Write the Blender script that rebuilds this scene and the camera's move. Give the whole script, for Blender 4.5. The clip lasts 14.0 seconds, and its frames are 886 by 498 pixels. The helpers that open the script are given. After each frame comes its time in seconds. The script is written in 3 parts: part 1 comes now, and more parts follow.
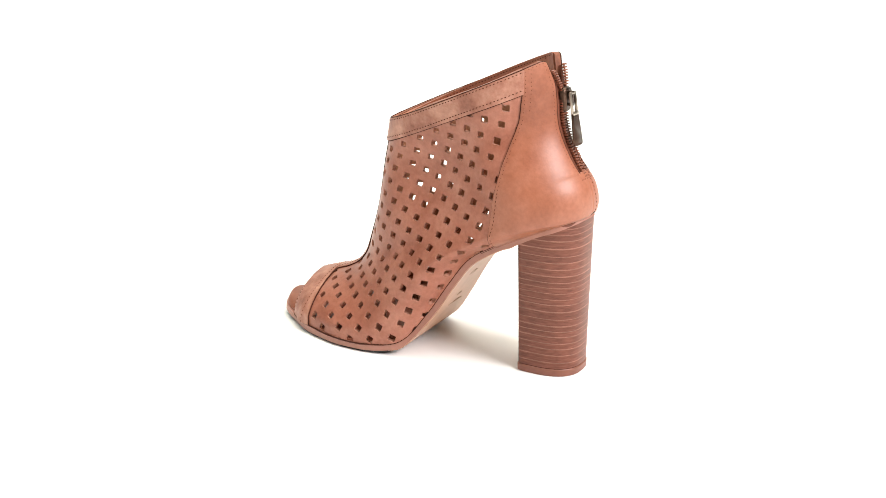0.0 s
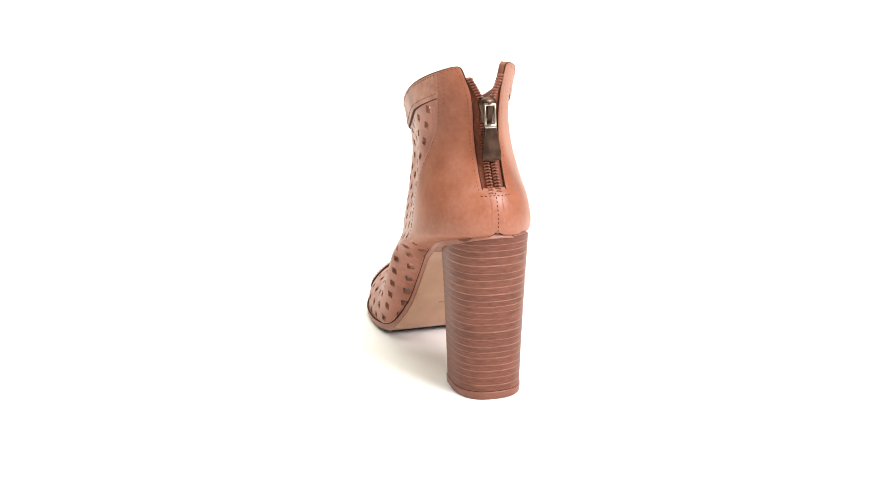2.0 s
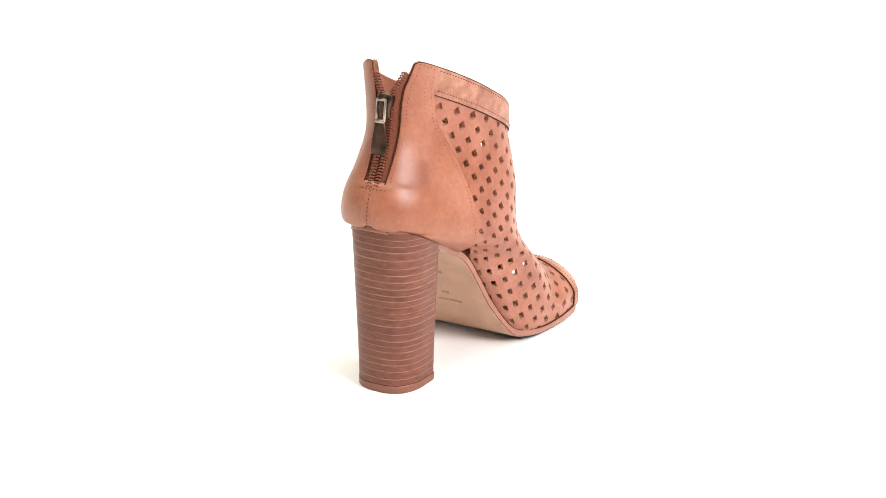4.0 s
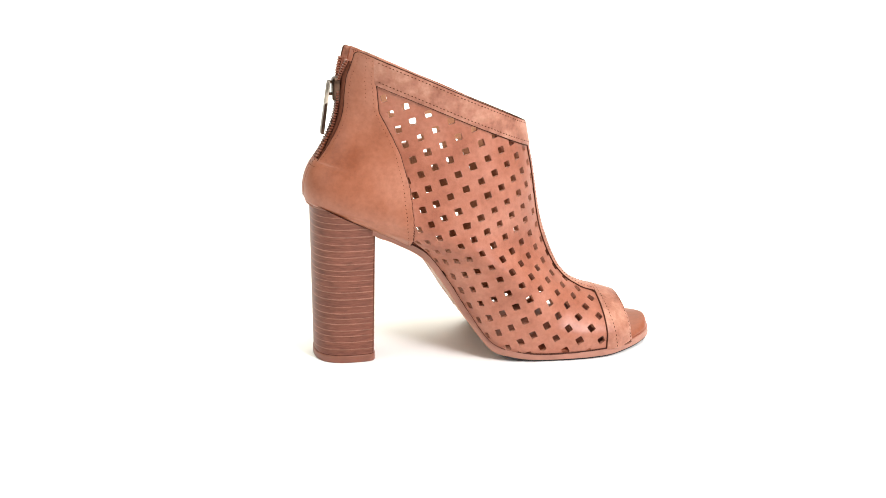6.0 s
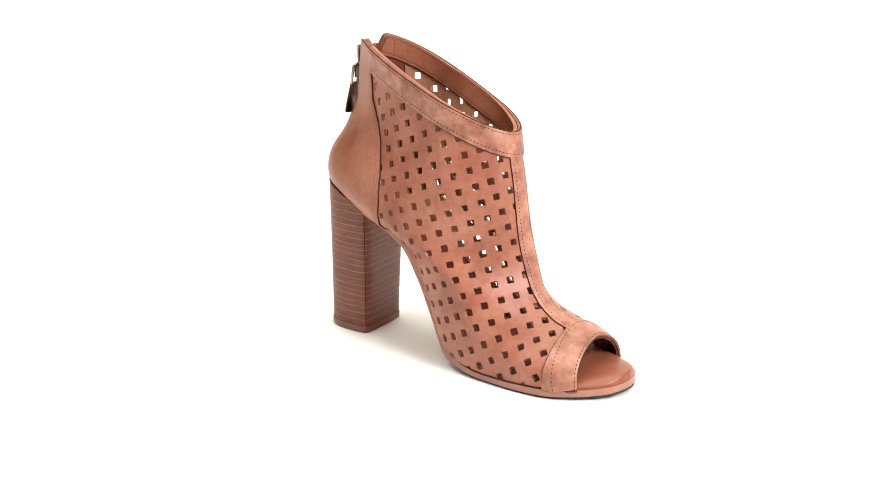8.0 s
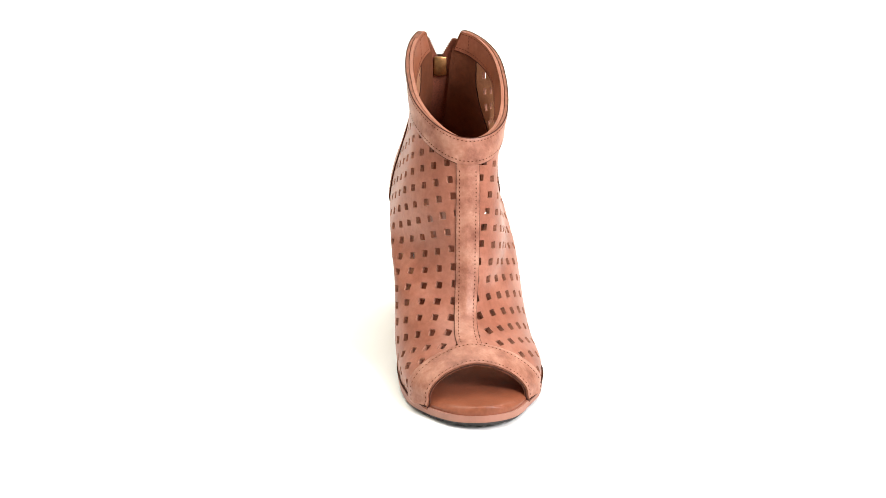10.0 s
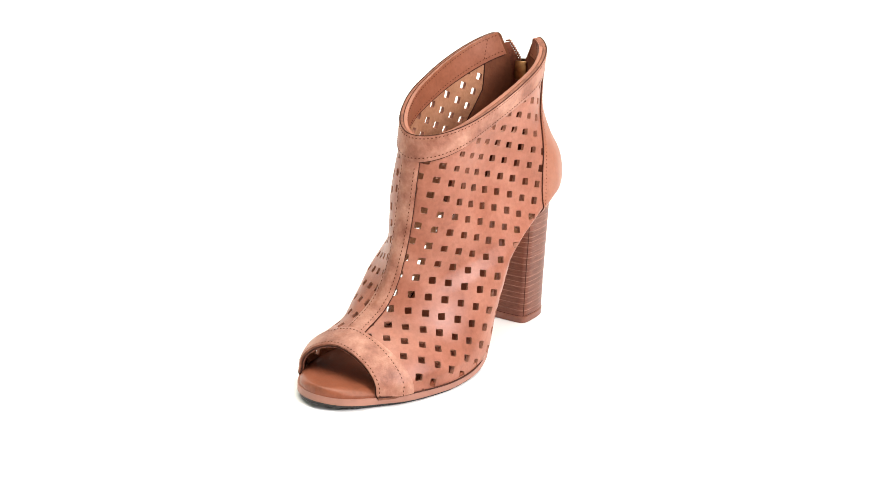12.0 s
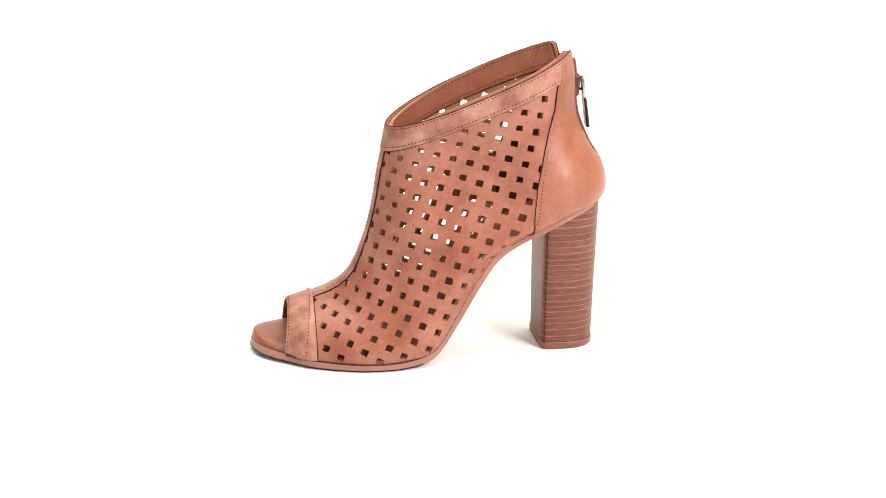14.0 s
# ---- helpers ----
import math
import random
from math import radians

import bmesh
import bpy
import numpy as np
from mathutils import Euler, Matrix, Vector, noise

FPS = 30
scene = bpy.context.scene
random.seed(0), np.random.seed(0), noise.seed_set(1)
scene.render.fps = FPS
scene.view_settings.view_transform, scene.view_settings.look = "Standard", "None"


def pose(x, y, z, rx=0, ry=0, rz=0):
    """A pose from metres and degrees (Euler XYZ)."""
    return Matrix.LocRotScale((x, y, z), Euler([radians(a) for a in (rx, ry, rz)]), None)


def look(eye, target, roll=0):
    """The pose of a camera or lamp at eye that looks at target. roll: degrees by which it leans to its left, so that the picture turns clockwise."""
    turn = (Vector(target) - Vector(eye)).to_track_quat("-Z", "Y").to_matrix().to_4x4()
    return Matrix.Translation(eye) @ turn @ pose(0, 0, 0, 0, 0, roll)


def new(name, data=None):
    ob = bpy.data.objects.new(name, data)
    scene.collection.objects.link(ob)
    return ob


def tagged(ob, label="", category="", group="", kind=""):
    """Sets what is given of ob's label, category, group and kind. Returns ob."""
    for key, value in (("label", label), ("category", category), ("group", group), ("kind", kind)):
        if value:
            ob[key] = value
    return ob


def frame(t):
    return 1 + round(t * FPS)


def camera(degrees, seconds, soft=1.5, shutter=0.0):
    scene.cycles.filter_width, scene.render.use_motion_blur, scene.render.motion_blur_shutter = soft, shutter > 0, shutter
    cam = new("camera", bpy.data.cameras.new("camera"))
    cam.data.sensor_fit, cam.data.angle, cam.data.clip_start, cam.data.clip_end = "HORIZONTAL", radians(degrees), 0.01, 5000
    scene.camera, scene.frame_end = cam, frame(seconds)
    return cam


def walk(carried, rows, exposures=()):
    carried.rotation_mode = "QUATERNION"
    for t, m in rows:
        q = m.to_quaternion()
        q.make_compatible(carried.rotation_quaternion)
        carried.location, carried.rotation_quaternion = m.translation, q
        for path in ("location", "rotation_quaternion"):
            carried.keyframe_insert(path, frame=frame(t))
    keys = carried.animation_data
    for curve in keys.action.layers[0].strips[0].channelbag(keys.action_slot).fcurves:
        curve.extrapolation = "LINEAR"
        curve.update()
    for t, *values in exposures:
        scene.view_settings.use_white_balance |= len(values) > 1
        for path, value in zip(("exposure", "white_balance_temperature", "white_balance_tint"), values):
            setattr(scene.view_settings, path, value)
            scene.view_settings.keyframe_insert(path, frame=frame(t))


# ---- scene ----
MM = 0.001
cam = camera(38.11, 14.0, soft=0.35)
EYE = (0.0, -0.75, 0.3065)
AIM = (-0.0069, 0.0105, 0.0582)
walk(cam, [(0.0, look(EYE, AIM, 0.59)), (14.0, look(EYE, AIM, 0.59))])

# ---- light: a white product studio with softboxes ----
world = bpy.data.worlds.new("studio")
world.use_nodes = True
world.node_tree.nodes["Background"].inputs[0].default_value = (1.0, 0.99, 0.97, 1)
world.node_tree.nodes["Background"].inputs[1].default_value = 0.3
scene.world = world
scene.view_settings.exposure = 0.0


def softbox(name, eye, target, width, height, watts, colour):
    lamp = bpy.data.lights.new(name, "AREA")
    lamp.shape, lamp.size, lamp.size_y, lamp.energy, lamp.color = "RECTANGLE", width, height, watts, colour
    ob = new(name, lamp)
    ob.matrix_world = look(eye, target)
    return ob


softbox("softbox_top", (0.0, 0.35, 1.75), (0.0, 0.3, 0.0), 2.2, 2.0, 59, (1.0, 0.99, 0.875))
softbox("softbox_key", (1.0, -0.85, 1.0), (0.0, 0.0, 0.08), 0.6, 0.7, 31, (1.0, 0.97, 1.0))
softbox("softbox_side", (-1.2, -0.9, 0.8), (0.0, 0.0, 0.08), 0.5, 0.8, 3, (1.0, 0.98, 0.965))


# ---- materials ----
def material(name):
    m = bpy.data.materials.new(name)
    m.use_nodes = True
    return m, m.node_tree.nodes, m.node_tree.links, m.node_tree.nodes["Principled BSDF"]


def ramp(nodes, stops):
    r = nodes.new("ShaderNodeValToRGB")
    while len(r.color_ramp.elements) < len(stops):
        r.color_ramp.elements.new(0.5)
    for e, (p, c) in zip(r.color_ramp.elements, stops):
        e.position, e.color = p, (*c, 1)
    return r


def noise_node(nodes, links, scale, detail=3.0, rough=0.55, stretch=None):
    co = nodes.new("ShaderNodeTexCoord")
    n = nodes.new("ShaderNodeTexNoise")
    n.inputs["Scale"].default_value, n.inputs["Detail"].default_value, n.inputs["Roughness"].default_value = scale, detail, rough
    if stretch:
        mp = nodes.new("ShaderNodeMapping")
        mp.inputs["Scale"].default_value = stretch
        links.new(co.outputs["Object"], mp.inputs["Vector"])
        links.new(mp.outputs["Vector"], n.inputs["Vector"])
    else:
        links.new(co.outputs["Object"], n.inputs["Vector"])
    return n


def leather(name, dark, mid, light, rough=0.42, grain=0.28, patch=38.0, spec=0.33):
    """Burnished leather: cloudy patches, a fine grain and pores."""
    m, nodes, links, bsdf = material(name)
    big = noise_node(nodes, links, patch, 4.0, 0.6)
    col = ramp(nodes, [(0.30, dark), (0.5, mid), (0.72, light)])
    links.new(big.outputs["Fac"], col.inputs["Fac"])
    fine = noise_node(nodes, links, 420.0, 3.0, 0.6)
    tint = ramp(nodes, [(0.25, (0.78, 0.76, 0.74)), (0.75, (1.1, 1.1, 1.1))])
    links.new(fine.outputs["Fac"], tint.inputs["Fac"])
    mix = nodes.new("ShaderNodeMix")
    mix.data_type, mix.blend_type = "RGBA", "MULTIPLY"
    mix.inputs["Factor"].default_value = 0.8
    links.new(col.outputs["Color"], mix.inputs["A"])
    links.new(tint.outputs["Color"], mix.inputs["B"])
    links.new(mix.outputs["Result"], bsdf.inputs["Base Color"])
    rr = nodes.new("ShaderNodeMapRange")
    rr.inputs["To Min"].default_value, rr.inputs["To Max"].default_value = rough - 0.09, rough + 0.12
    links.new(fine.outputs["Fac"], rr.inputs["Value"])
    links.new(rr.outputs["Result"], bsdf.inputs["Roughness"])
    bsdf.inputs["Specular IOR Level"].default_value = spec
    co = nodes.new("ShaderNodeTexCoord")
    vor = nodes.new("ShaderNodeTexVoronoi")
    vor.inputs["Scale"].default_value = 900.0
    links.new(co.outputs["Object"], vor.inputs["Vector"])
    wr = noise_node(nodes, links, 120.0, 3.0, 0.6)
    add = nodes.new("ShaderNodeMath")
    add.operation = "MULTIPLY_ADD"
    add.inputs[1].default_value = 1.6
    links.new(wr.outputs["Fac"], add.inputs[0])
    links.new(vor.outputs["Distance"], add.inputs[2])
    bump = nodes.new("ShaderNodeBump")
    bump.inputs["Strength"].default_value, bump.inputs["Distance"].default_value = grain, 0.0006
    links.new(add.outputs["Value"], bump.inputs["Height"])
    links.new(bump.outputs["Normal"], bsdf.inputs["Normal"])
    return m


def plain(name, colour, rough=0.5, metal=0.0, vary=0.15, scale=200.0, stretch=None, bump=0.1, by_object=False, spec=0.5):
    m, nodes, links, bsdf = material(name)
    n = noise_node(nodes, links, scale, 4.0, 0.6, stretch)
    lo = tuple(c * (1 - vary) for c in colour)
    hi = tuple(min(1.0, c * (1 + vary)) for c in colour)
    r = ramp(nodes, [(0.3, lo), (0.7, hi)])
    links.new(n.outputs["Fac"], r.inputs["Fac"])
    out = r.outputs["Color"]
    if by_object:
        info = nodes.new("ShaderNodeObjectInfo")
        tint = ramp(nodes, [(0.0, (0.9, 0.89, 0.89)), (1.0, (1.08, 1.07, 1.06))])
        links.new(info.outputs["Random"], tint.inputs["Fac"])
        mix = nodes.new("ShaderNodeMix")
        mix.data_type, mix.blend_type = "RGBA", "MULTIPLY"
        mix.inputs["Factor"].default_value = 1.0
        links.new(out, mix.inputs["A"])
        links.new(tint.outputs["Color"], mix.inputs["B"])
        out = mix.outputs["Result"]
    links.new(out, bsdf.inputs["Base Color"])
    bsdf.inputs["Roughness"].default_value, bsdf.inputs["Metallic"].default_value = rough, metal
    bsdf.inputs["Specular IOR Level"].default_value = spec
    b = nodes.new("ShaderNodeBump")
    b.inputs["Strength"].default_value, b.inputs["Distance"].default_value = bump, 0.0004
    links.new(n.outputs["Fac"], b.inputs["Height"])
    links.new(b.outputs["Normal"], bsdf.inputs["Normal"])
    return m


UPPER = leather("tan leather", (0.245, 0.077, 0.044), (0.335, 0.119, 0.073), (0.405, 0.166, 0.111), rough=0.37, spec=0.38, grain=0.07)
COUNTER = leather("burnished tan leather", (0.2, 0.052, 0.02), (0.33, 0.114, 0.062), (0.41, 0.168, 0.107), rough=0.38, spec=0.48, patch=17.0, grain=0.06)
TRIM = leather("trim leather", (0.19, 0.062, 0.036), (0.35, 0.145, 0.095), (0.49, 0.25, 0.175), patch=75.0, grain=0.14)
LINING = leather("dark brown lining suede", (0.115, 0.036, 0.016), (0.155, 0.05, 0.023), (0.19, 0.064, 0.03), rough=0.7, grain=0.13, spec=0.2)
FACING = leather("brown facing leather", (0.22, 0.068, 0.032), (0.29, 0.096, 0.05), (0.34, 0.12, 0.066), rough=0.42, grain=0.06)
INSOLE = leather("insole leather", (0.21, 0.062, 0.03), (0.26, 0.08, 0.041), (0.3, 0.1, 0.054), rough=0.36, grain=0.05)
FLESH = leather("raw leather inside", (0.36, 0.162, 0.086), (0.43, 0.205, 0.115), (0.48, 0.24, 0.14), rough=0.8, spec=0.12)
RIM = plain("punched leather edge", (0.38, 0.17, 0.11), 0.8, vary=0.4, scale=500)
# dark painted edges, darkened further to stand for shade in the seam gaps
EDGE = plain("dark painted edge and seam shade", (0.05, 0.014, 0.007), 0.7, vary=0.4, scale=300, spec=0.2)
CUT = plain("cut leather edge", (0.21, 0.078, 0.046), 0.7, vary=0.35, scale=260, spec=0.25)
THREAD = plain("dark thread", (0.085, 0.025, 0.013), 0.75, spec=0.2)
SOLE = plain("welt", (0.34, 0.15, 0.105), 0.5, vary=0.12, scale=90)
SHANK = plain("tan sole cover", (0.50, 0.29, 0.19), 0.5, vary=0.10, scale=60)
TREAD = plain("black rubber tread", (0.02, 0.017, 0.016), 0.6)
STACK = plain("stacked heel layer", (0.155, 0.054, 0.035), 0.42, vary=0.32, scale=170, stretch=(1.0, 1.0, 6.0), by_object=True, spec=0.25)
SEAM = plain("pale heel line", (0.25, 0.105, 0.07), 0.5, vary=0.4, scale=120, spec=0.36)
LIFT = plain("heel tip rubber", (0.205, 0.07, 0.042), 0.4, vary=0.12, scale=150)
TAPE = plain("zip tape", (0.17, 0.045, 0.02), 0.85, vary=0.3, scale=900)
TEETH = plain("zip teeth", (0.175, 0.047, 0.021), 0.4)
BRASS = plain("dark antique brass", (0.085, 0.05, 0.036), 0.36, metal=1.0, vary=0.4, scale=160)
NICKEL = plain("worn bright metal", (0.42, 0.36, 0.3), 0.28, metal=1.0, vary=0.25, scale=200)
PLATE = plain("worn brass plate", (0.3, 0.15, 0.06), 0.36, metal=1.0, vary=0.35, scale=300)
STAMP = plain("stamped print", (0.36, 0.20, 0.11), 0.5)
PAPER = plain("white paper", (0.9, 0.9, 0.885), 0.85, vary=0.012, scale=6, bump=0.02)
WALL = plain("grey wall", (0.3, 0.3, 0.3), 0.9, vary=0.02, scale=4, bump=0.02)


# ---- mesh helpers ----
def mesh_object(name, verts, faces, mats, parent=None, label="", index=None, sharp=45):
    me = bpy.data.meshes.new(name)
    me.from_pydata([tuple(v) for v in verts], [], [tuple(f) for f in faces])
    for m in mats:
        me.materials.append(m)
    if index is not None:
        me.polygons.foreach_set("material_index", list(index))
    me.polygons.foreach_set("use_smooth", [True] * len(me.polygons))
    me.update()
    me.set_sharp_from_angle(angle=radians(sharp))
    ob = new(name, me)
    if parent:
        ob.parent = parent
    if label:
        tagged(ob, label=label)
    return ob


def part(name, bm, mat, parent, label="", smooth=True):
    bmesh.ops.recalc_face_normals(bm, faces=bm.faces[:])
    me = bpy.data.meshes.new(name)
    bm.to_mesh(me)
    bm.free()
    me.materials.append(mat)
    if smooth:
        me.polygons.foreach_set("use_smooth", [True] * len(me.polygons))
        me.set_sharp_from_angle(angle=radians(40))
    ob = new(name, me)
    if parent:
        ob.parent = parent
    if label:
        tagged(ob, label=label)
    return ob


def smooth_curve(values, s):
    """Catmull-Rom through values at 0, 1, 2 ..."""
    v = np.asarray(values, float)
    s = np.clip(np.asarray(s, float), 0, len(v) - 1)
    i = np.minimum(s.astype(int), len(v) - 2)
    f = s - i
    p0, p1, p2, p3 = v[np.maximum(i - 1, 0)], v[i], v[i + 1], v[np.minimum(i + 2, len(v) - 1)]
    return 0.5 * (2 * p1 + (p2 - p0) * f + (2 * p0 - 5 * p1 + 4 * p2 - p3) * f ** 2 + (3 * p1 - p0 - 3 * p2 + p3) * f ** 3)


def box_into(bm, m, sx, sy, sz, bevel=0.0):
    made = bmesh.ops.create_cube(bm, size=1.0, matrix=m @ Matrix.Diagonal((sx, sy, sz, 1)))
    if bevel:
        edges = list({e for v in made["verts"] for e in v.link_edges})
        bmesh.ops.bevel(bm, geom=edges, offset=bevel, segments=2, affect="EDGES", profile=0.5)


# ---- the setting: a white paper sweep in an unseen grey studio ----
def sweep():
    verts, faces = [], []
    prof = [(-2.2, 0.0), (-1.0, 0.0), (0.0, 0.0), (0.6, 0.0), (1.2, 0.0)]
    prof += [(1.2 + 0.7 * math.sin(a), 0.7 - 0.7 * math.cos(a)) for a in np.linspace(0.1, math.pi / 2, 12)]
    prof += [(1.9, 1.4), (1.9, 2.4)]
    for y, z in prof:
        for x in (-2.0, -0.7, 0.0, 0.7, 2.0):
            verts.append((x, y, z))
    for i in range(len(prof) - 1):
        for j in range(4):
            a = i * 5 + j
            faces.append((a, a + 1, a + 6, a + 5))
    n = len(verts)
    verts += [(x, y + 0.02 if z > 0.1 else y, z - 0.02 if z < 0.69 else z) for x, y, z in verts]
    faces += [tuple(n + k for k in reversed(f)) for f in faces]
    ob = mesh_object("backdrop", verts, faces, [PAPER])
    tagged(ob, "seamless white paper sweep under and behind the boot", "backdrop", kind="structure")


def wall(name, x0, y0, z0, x1, y1, z1, label):
    bm = bmesh.new()
    box_into(bm, pose((x0 + x1) / 2, (y0 + y1) / 2, (z0 + z1) / 2), x1 - x0, y1 - y0, z1 - z0)
    tagged(part(name, bm, WALL, None, smooth=False), label, name.split("_")[0], kind="structure")


sweep()
# added room shell, out of view; its grey keeps bounced light low
wall("floor", -2.3, -2.5, -0.14, 2.3, 2.3, -0.04, "unseen plain grey studio floor, added below the paper")
wall("wall_north", -2.3, 2.1, -0.04, 2.3, 2.2, 2.5, "unseen plain grey studio wall, added to hold down bounced light")
wall("wall_south", -2.3, -2.5, -0.04, 2.3, -2.4, 2.5, "unseen plain grey studio wall, added to hold down bounced light")
wall("wall_east", 2.1, -2.4, -0.04, 2.2, 2.1, 2.5, "unseen plain grey studio wall, added to hold down bounced light")
wall("wall_west", -2.2, -2.4, -0.04, -2.1, 2.1, 2.5, "unseen plain grey studio wall, added to hold down bounced light")
wall("ceiling", -2.3, -2.5, 2.5, 2.3, 2.3, 2.6, "unseen plain grey studio ceiling, added to hold down bounced light")

# ---- the boot's form: sections that fan from the top line to the toe (millimetres) ----
FX = [41, 44, 46.6, 48.9, 51.4, 54.4, 58.4, 61.5, 64.6, 68.6, 72.6, 76.3, 79, 82, 85, 88, 96, 102.5]
FZ = [141, 126, 113, 98.2, 85.2, 74.2, 62.7, 55.4, 49.4, 44.3, 40.9, 38.8, 37.3, 36.1, 35.1, 34, 31.4, 29]
BX = [-65.5, -69, -71.3, -79, -88.8, -90.6, -84, -64, -40, -22, -9, 3, 17, 38, 65, 92, 99, 105]
BZ = [188.5, 175, 150, 131, 115, 101, 97, 89.5, 77.5, 66, 48.5, 29, 10.5, 5.4, 5.0, 5.6, 6.0, 6.4]
# half width, fullness of the front and place of the widest point, for the left (1) and the right (-1) side
HW = {1: [30.4, 29.2, 29.3, 32.8, 35.5, 36.7, 37.2, 38.2, 39.1, 39.5, 40.1, 40.6, 41.9, 42.4, 41.6, 36.2, 31.9, 27.2],
      -1: [30.2, 29.4, 31, 33.6, 35.5, 37, 38.1, 38.8, 39.5, 39.7, 40, 40.4, 41.2, 41.6, 40.9, 35.8, 32.2, 27.5]}
WM = {1: [0.57, 0.59, 0.6, 0.61, 0.62, 0.65, 0.69, 0.73, 0.75, 0.77, 0.78, 0.75, 0.73, 0.75, 0.78, 0.8, 0.8, 0.79],
      -1: [0.4, 0.36, 0.33, 0.33, 0.35, 0.38, 0.42, 0.45, 0.48, 0.5, 0.53, 0.55, 0.6, 0.67, 0.73, 0.76, 0.76, 0.76]}
N1 = {1: [2.1, 2.12, 2.2, 2.25, 2.25, 2.25, 2.1, 1.85, 1.68, 1.6, 1.56, 1.62, 1.75, 1.76, 1.65, 1.6, 1.65, 1.7],
      -1: [1.8, 1.75, 1.7, 1.65, 1.52, 1.4, 1.38, 1.38, 1.4, 1.44, 1.5, 1.55, 1.6, 1.6, 1.55, 1.55, 1.6, 1.7]}
FW = [0, 0, 0, 0, 0, 0, 12, 24, 23, 22.5, 24, 27, 34, 40, 41, 35.5, 32.5, 29]
N2 = [2.4, 2.0, 1.85, 1.95, 2.2, 2.15, 1.6, 1.35, 1.32, 1.45, 1.7, 2.0, 2.2, 2.2, 2.2, 2.2, 2.2, 2.2]
LEAN = [-0.5, -0.5, -0.6, -0.8, -1.2, -1.6, -2.2, -2.8, -3.2, -3.6, -3.8, -4, -4, -3.8, -3.4, -3, -2.4, -2]
SKEW = [2.5, 2.5, 1.8, 0.6, -0.5, -1.2, -1.7, -1.7, -1.5, -1.2, -1, -1, -0.5, 0, 0, 0, 0, 0]
LAST = 17.0


def centre_y(x):
    return np.interp(x, [-90, -60, -20, 20, 60, 85, 105, 126], [2.0, 3.6, 1.2, 0.2, -2.0, -5.0, -6.8, -6.6])


def arch_twist(x):
    """How much lower the left edge of the arch lies than its middle line."""
    return 1.5 * np.exp(-((x + 8.0) / 26.0) ** 2)


def form(s, u, side):
    """The point of the last at section s, u from the front ridge (0) to the back or the feather edge (1)."""
    s, u = np.broadcast_arrays(np.asarray(s, float), np.asarray(u, float))
    fx, fz, bx, bz = (smooth_curve(v, s) for v in (FX, FZ, BX, BZ))
    hw, fw, wm = (smooth_curve(v, s) for v in (HW[side], FW, WM[side]))
    fw = np.maximum(fw, 0.0)
    if side > 0:  # the inner ball of the foot
        fw = fw + 2.2 * np.exp(-((s - 13.2) / 2.0) ** 2)
    n1, n2 = smooth_curve(N1[side], s), smooth_curve(N2, s)
    a = np.clip(u, 0, 1) * math.pi
    front = u < 0.5
    ca, sa = np.abs(np.cos(a)), np.abs(np.sin(a))
    w = np.where(front, wm * (1 - ca ** (2 / n1)), wm + (1 - wm) * ca ** (2 / n2))
    h = np.where(front, hw * sa ** (2 / n1), fw + (hw - fw) * sa ** (2 / n2))
    if side > 0:  # the shallow hollow over the inner ankle
        h = h - 9.3 * np.exp(-((s - 2.95) / 2.1) ** 2 - ((u - 0.39) / 0.13) ** 2)
    x, z = fx + (bx - fx) * w, fz + (bz - fz) * w
    # the top line lies a little lower on the left side
    z = z - side * 2.4 * (h / hw) * np.clip(1 - s / 2.5, 0, 1)
    z = z - side * arch_twist(x) * np.clip(2 * u - 1, 0, 1)
    y = centre_y(x) + side * h + smooth_curve(LEAN, s) * np.cos(np.minimum(np.clip(u, 0, 1), 0.5) * math.pi) + smooth_curve(SKEW, s) * sa
    return np.stack([x, y, z], -1)


def form_normal(s, u, side, e=0.004):
    s, u = np.broadcast_arrays(np.asarray(s, float), np.asarray(u, float))
    u = np.clip(u, 0.012, 0.988)
    ds = form(np.minimum(s + e * 8, LAST), u, side) - form(np.maximum(s - e * 8, 0), u, side)
    du = form(s, u + e, side) - form(s, u - e, side)
    n = np.cross(ds, du) * side
    return n / np.maximum(np.linalg.norm(n, axis=-1, keepdims=True), 1e-9)


def form_v(s, v):
    """As form(), with v from -1 (back, right side) over 0 (front ridge) to 1 (back, left side)."""
    v = np.asarray(v, float)
    left = v >= 0
    p = np.where(left[..., None], form(s, np.abs(v), 1), form(s, np.abs(v), -1))
    n = np.where(left[..., None], form_normal(s, np.abs(v), 1), form_normal(s, np.abs(v), -1))
    return p, n


